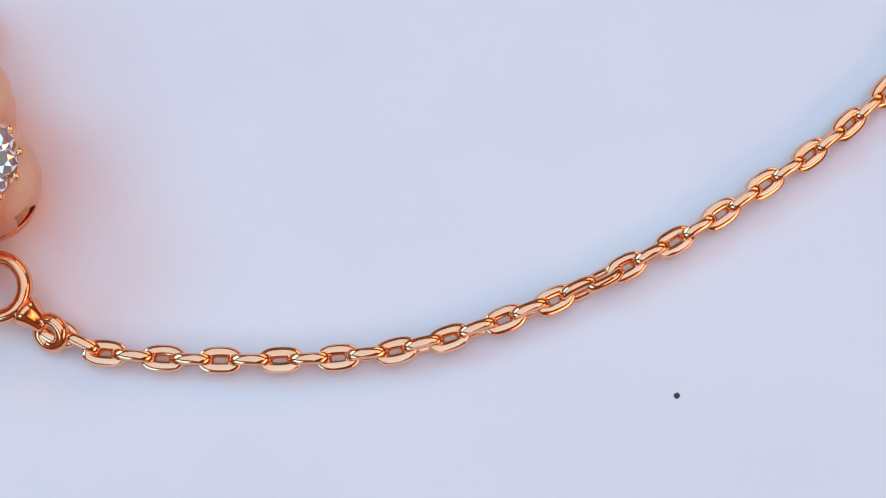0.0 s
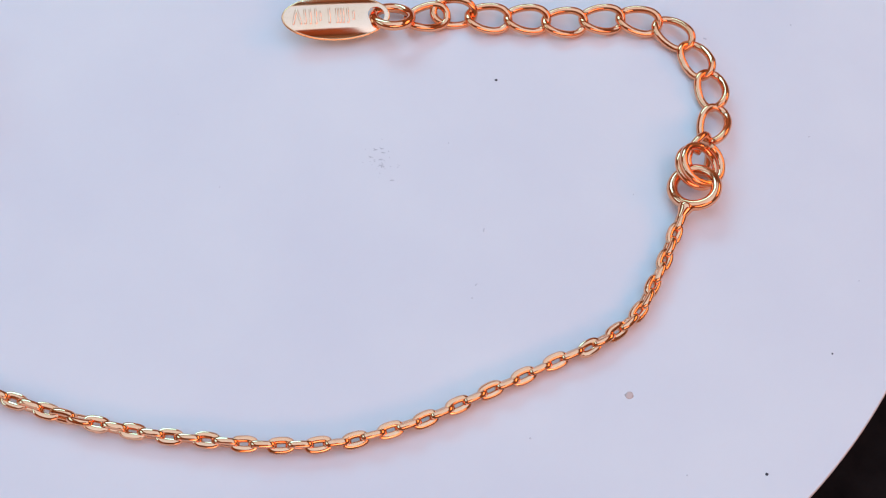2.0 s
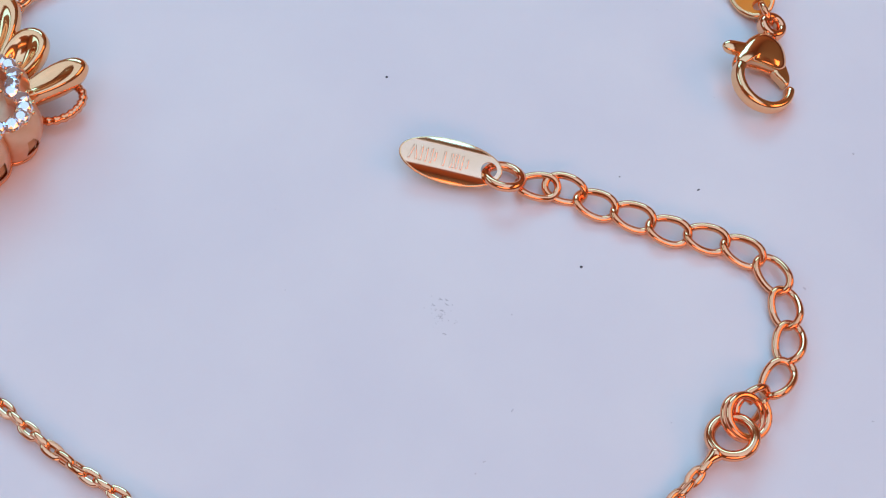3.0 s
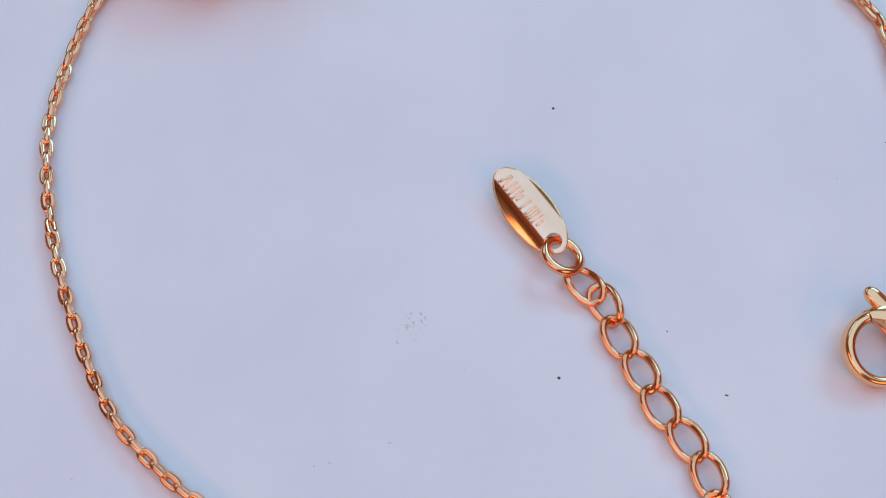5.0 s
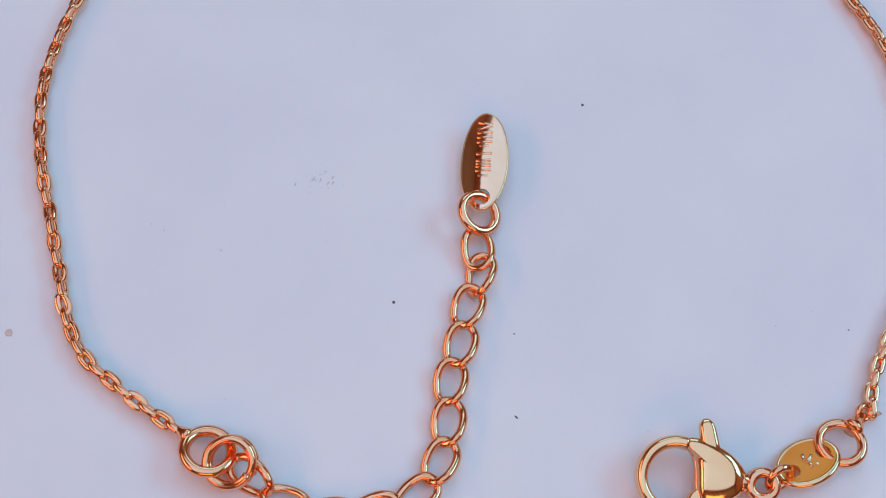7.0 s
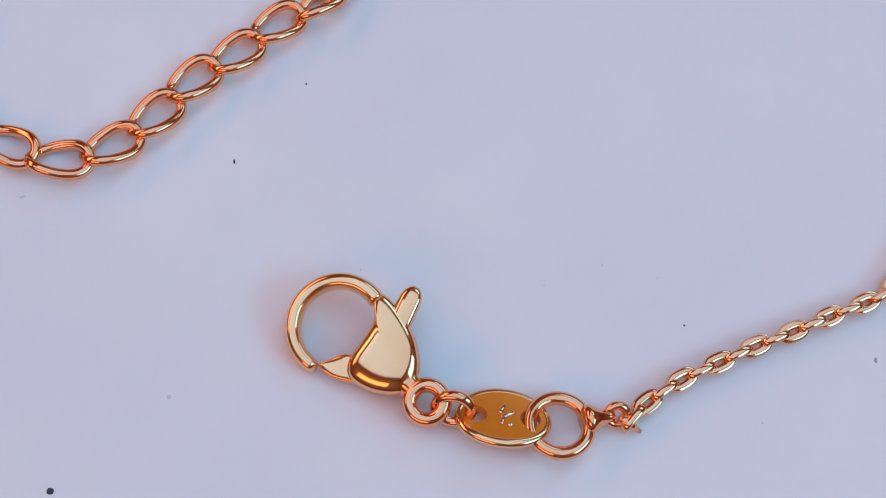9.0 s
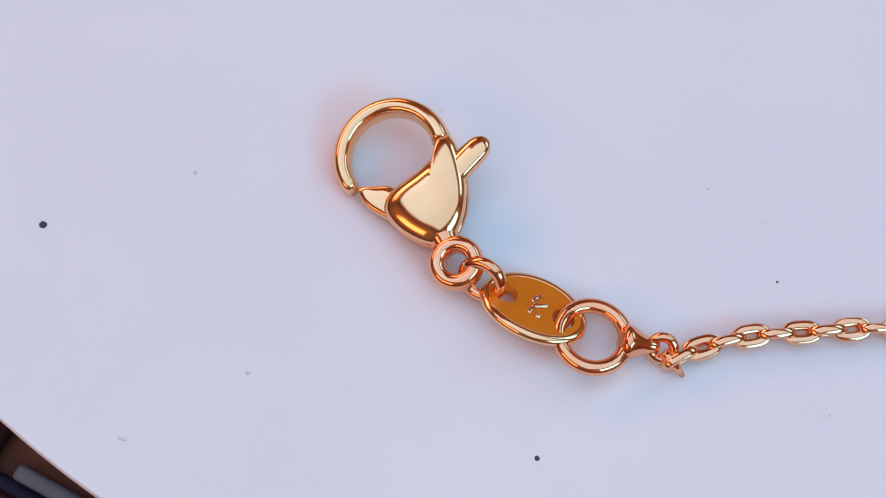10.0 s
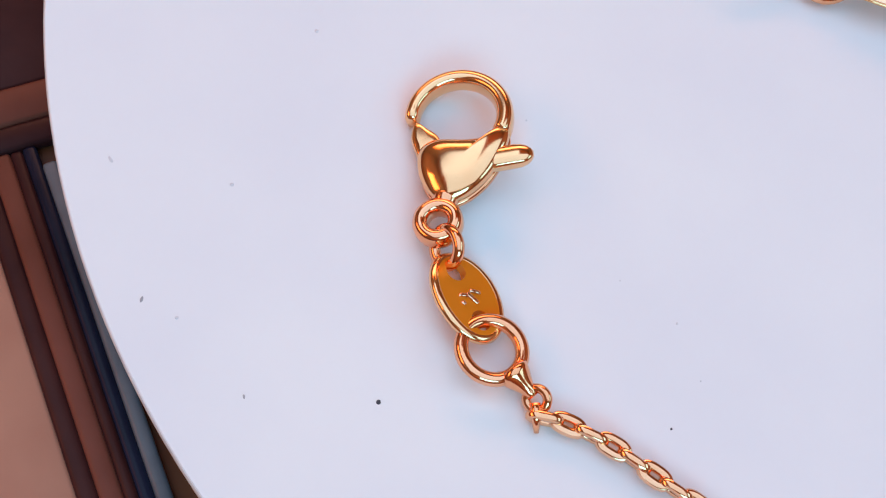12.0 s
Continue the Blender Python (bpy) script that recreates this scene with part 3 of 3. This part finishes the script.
lining = [[lining_mesh.verts.new(V(PX + lobe_radius(w, rr) * math.cos(w), PY + lobe_radius(w, rr) * math.sin(w), z)) for w in (2 * math.pi * k / 240 for k in range(240))] for rr, z in ((0.212, 0.01), (0.232, 0.04), (0.25, 0.07), (0.262, 0.1), (0.266, 0.135), (0.266, 0.175))]
for a, b in zip(lining, lining[1:]):
    for k in range(240):
        lining_mesh.faces.new((a[k], a[(k + 1) % 240], b[(k + 1) % 240], b[k]))
part("lining", lining_mesh, gold_recess_shade, pendant)
back = round_plate(0.215 * U, 0.15 * U, 0.165 * U, 0.003 * U, 48)
bmesh.ops.translate(back, vec=V(PX, PY), verts=back.verts)
part("back_plate", back, gold_inner, pendant)
part("base_rim", tube([V(PX + lobe_radius(w, 0.226) * math.cos(w), PY + lobe_radius(w, 0.226) * math.sin(w), 0.013) for w in (2 * math.pi * k / 120 for k in range(120))], 0.012 * U, around=8), rose_gold, pendant)


def brilliant(r, deep, n=10):
    """A round cut stone: table, crown facets, girdle and pavilion."""
    bm = bmesh.new()
    table_ring = [bm.verts.new(Vector((0.55 * r * math.cos(2 * math.pi * k / n), 0.55 * r * math.sin(2 * math.pi * k / n), 0.33 * deep)) * U) for k in range(n)]
    crown = [bm.verts.new(Vector((0.85 * r * math.cos(2 * math.pi * (k + 0.5) / n), 0.85 * r * math.sin(2 * math.pi * (k + 0.5) / n), 0.2 * deep)) * U) for k in range(n)]
    girdle = [bm.verts.new(Vector((r * math.cos(2 * math.pi * k / n), r * math.sin(2 * math.pi * k / n), 0)) * U) for k in range(n)]
    low = bm.verts.new(Vector((0, 0, -deep * 0.7)) * U)
    bm.faces.new(table_ring)
    for k in range(n):
        j = (k + 1) % n
        bm.faces.new((table_ring[k], table_ring[j], crown[k]))
        bm.faces.new((table_ring[j], crown[j], crown[k]))
        bm.faces.new((crown[k], girdle[k], girdle[j]))
        bm.faces.new((crown[k], girdle[j], crown[j]))
        bm.faces.new((girdle[k], girdle[j], low))
    return bm


def ball(r, n=8):
    bm = bmesh.new()
    bmesh.ops.create_uvsphere(bm, u_segments=n, v_segments=n // 2 + 1, radius=r * U)
    return bm


stone_mesh = mesh_of("stone", brilliant(0.031, 0.05, 8), foiled, False)
bead_mesh = mesh_of("bead", ball(0.009), gold_polished)
STONES = 34
for k in range(STONES):
    w = 2 * math.pi * k / STONES
    rr = lobe_radius(w, 0.285) - 0.05
    s = part("stone", stone_mesh, foiled, pendant)
    s.matrix_local = Matrix.Translation(V(PX + rr * math.cos(w), PY + rr * math.sin(w), TOP - 0.022)) @ pose(0, 0, 0, random.uniform(-12, 12), random.uniform(-12, 12), k * 17)
    for dr in (-0.027, 0.035):
        w2 = w + math.pi / STONES
        rb = lobe_radius(w2, 0.285) - 0.05 + dr
        b = part("bead", bead_mesh, gold_polished, pendant)
        b.location = V(PX + rb * math.cos(w2), PY + rb * math.sin(w2), TOP - 0.02)
centre = part("centre_stone", brilliant(0.098, 0.17, 12), foiled, pendant, "large clear round crystal", smooth=False)
centre.location = V(PX, PY, TOP + 0.045)
part("stone_cup", tube([V(PX, PY, 0.06), V(PX, PY, TOP - 0.06), V(PX, PY, TOP + 0.025)], [0.03 * U, 0.045 * U, 0.08 * U], closed=False, around=20), gold_matte, pendant)
for k in range(4):
    w = radians(45 + 90 * k)
    part("prong", tube([V(PX + 0.088 * math.cos(w), PY + 0.088 * math.sin(w), TOP - 0.03), V(PX + 0.09 * math.cos(w), PY + 0.09 * math.sin(w), TOP + 0.05), V(PX + 0.074 * math.cos(w), PY + 0.074 * math.sin(w), TOP + 0.075)], 0.013 * U, closed=False, around=8), gold_polished, pendant)


def petal(angle, reach, width, z_tip, start=0.16, dip=0.0):
    """A thick polished petal with a rounded rim, pointing away from the flower's middle; dip hollows its face."""
    w = radians(angle)
    d, side = Vector((math.cos(w), math.sin(w), 0)), Vector((-math.sin(w), math.cos(w), 0))
    base, n = Vector((PX, PY, 0)), 48
    profile = [(0.80, -0.045), (0.94, -0.035), (1.0, -0.012), (0.97, 0.012), (0.90, 0.026), (0.80, 0.032), (0.66, 0.033 - 0.1 * dip), (0.5, 0.032 - 0.5 * dip), (0.3, 0.031 - 0.9 * dip), (0.12, 0.031 - dip)]
    bm, loops = bmesh.new(), []
    for grow, lift in profile:
        loop = []
        for k in range(n):
            a = 2 * math.pi * k / n
            u, v = 0.5 + 0.5 * grow * math.cos(a), grow * math.sin(a)
            q = base + d * (start + (reach - start) * u) + side * (v * width / 2 * (0.45 + 0.55 * u))
            loop.append(bm.verts.new(V(q.x, q.y, 0.12 + (z_tip - 0.12) * u + lift)))
        loops.append(loop)
    for a, b in zip(loops, loops[1:]):
        for k in range(n):
            bm.faces.new((a[k], a[(k + 1) % n], b[(k + 1) % n], b[k]))
    bm.faces.new(loops[0])
    bm.faces.new(loops[-1])
    part("petal", bm, gold_polished, pendant, "polished gold petal with a rounded rim")


petal(35, 0.49, 0.155, 0.16, dip=0.012)
petal(63, 0.46, 0.21, 0.18, dip=0.045)
petal(85, 0.57, 0.22, 0.20, dip=0.04)
petal(112, 0.45, 0.20, 0.16, dip=0.045)
twist = []
for k in range(80):
    a = 2 * math.pi * k / 80
    u = 0.5 + 0.5 * math.cos(a)
    q = Vector((PX, PY, 0)) + Vector((math.cos(radians(28)), math.sin(radians(28)), 0)) * (0.23 + 0.20 * u) + Vector((-0.47, 0.88, 0)) * math.sin(a) * 0.075
    twist.append(V(q.x, q.y, 0.05 + 0.025 * u))
part("beaded_wire", tube(twist, [(0.0165 + 0.0025 * math.cos(k * math.pi / 2)) * U for k in range(80)], around=8), rose_gold, pendant, "twisted beaded rose gold wire loop")
ring("pendant_ring", (-1.832, 0.160, 0.066), (0.1, -0.95), 14, 0.150, 0.0155)
part("solder_bead", cone(V(-1.838, 0.094, 0.058), V(-1.843, 0.038, 0.045), 0.034, 0.018), rose_gold, bracelet)
ring("small_ring", (-1.847, 0.022, 0.04), (-0.1, -0.95), 38, 0.085, 0.0155)
ring("pendant_ring", (-1.72, 0.965, 0.075), (0.2, 0.95), -35, 0.16, 0.0145)

# ---- dust and stains on the disc ----
def fleck(name, x, y, r, mat, label, long=1.0, turn=0.0, high=0.3):
    bm = bmesh.new()
    bmesh.ops.create_icosphere(bm, subdivisions=2, radius=1)
    for v in bm.verts:
        v.co *= 1 + 0.35 * noise.noise(v.co * 1.7 + Vector((x * 9, y * 9, 0)))
        v.co.z = max(v.co.z, -0.2)
    bmesh.ops.transform(bm, matrix=pose(0, 0, 0, 0, 0, turn) @ Matrix.Diagonal((r * long * U, r * U, r * high * U, 1)), verts=bm.verts)
    ob = part(name, bm, mat)
    ob.location = V(x, y, r * high * 0.2)
    tagged(ob, label, "dust", group="dust on the disc")


DARK = ((-0.195, 0.847, 0.011), (0.568, 0.02, 0.011), (2.008, 0.478, 0.018), (1.523, 1.587, 0.0115), (0.878, -1.680, 0.011), (-1.272, -1.108, 0.013), (0.832, 1.646, 0.006), (0.729, 0.428, 0.006), (1.277, -1.363, 0.007))
for x, y, r in DARK:
    fleck("dust_speck", x, y, r * 0.5, dust_dark, "tiny dark dust speck on white card")
GREY = ((0.193, -1.334, 0.008), (0.630, -1.604, 0.007), (-0.371, -1.406, 0.008), (-0.521, -0.135, 0.006), (-0.586, 0.203, 0.005), (0.308, -0.192, 0.007), (0.747, 1.527, 0.006), (1.671, 0.593, 0.012), (1.873, 1.042, 0.012),
        (0.790, 1.381, 0.008), (1.988, 1.389, 0.011), (1.758, -0.059, 0.009), (0.87, -0.587, 0.006), (1.133, 0.832, 0.006), (1.495, -1.141, 0.007), (0.923, 1.271, 0.005), (0.97, 1.936, 0.007), (0.182, -0.805, 0.007))
for x, y, r in GREY:
    fleck("dust_speck", x, y, r * 0.42, dust_grey, "faint grey dust speck on white card")
for x, y, r, long, turn, mat in ((1.035, 0.386, 0.007, 2.6, 40, dust_dark), (2.070, 1.345, 0.009, 2.0, 75, dust_mid), (1.829, 1.577, 0.006, 2.2, 100, dust_mid), (0.309, -0.567, 0.007, 2.6, 60, dust_grey),
                                 (2.164, 0.985, 0.008, 3.0, 120, dust_grey), (0.656, 2.138, 0.010, 2.0, 30, dust_mid), (1.594, -0.548, 0.006, 2.4, 0, dust_grey), (0.212, -0.761, 0.006, 2.4, 20, dust_grey),
                                 (-0.455, -1.692, 0.010, 2.2, 20, dust_grey), (-0.379, -1.640, 0.009, 2.0, 10, dust_grey), (1.406, -0.025, 0.009, 2.0, 140, dust_grey), (-0.894, -1.521, 0.008, 1.8, 60, dust_grey),
                                 (-0.943, -1.494, 0.006, 2.2, 120, dust_grey)):
    fleck("dust_fibre", x, y, r * 0.42, mat, "short grey lint fibre on white card", long, turn)
fleck("stain_spot", 0.558, -1.294, 0.0135, dust_tan, "small round tan stain on white card", 1.05, 0, 0.03)
smudge = bmesh.new()
def rub(x, y, long, wide, turn):
    bmesh.ops.create_icosphere(smudge, subdivisions=2, radius=1, matrix=Matrix.Translation(V(x, y, 0)) @ pose(0, 0, 0, 0, 0, turn) @ Matrix.Diagonal((long * U, wide * U, 0.0004 * U, 1)))


for k in range(38):
    rub(0.05 + random.gauss(0, 0.026), -0.195 + random.gauss(0, 0.03), random.uniform(0.001, 0.003), random.uniform(0.0007, 0.0014), random.uniform(0, 180))
for x, y, turn in ((0.067, -0.144, -50), (0.045, -0.142, -60), (0.068, -0.163, -35), (0.019, -0.167, -70), (0.043, -0.212, 0), (0.047, -0.218, 60), (0.062, -0.282, 0), (0.05, -0.188, 10)):
    rub(x, y, 0.0065, 0.0016, turn)
    rub(x + 0.006, y - 0.003, 0.004, 0.0012, turn + 25)
tagged(part("smudge", smudge, smudge_grey), "pale grey rubbed smudge on white card", "smudge", kind="stuff")
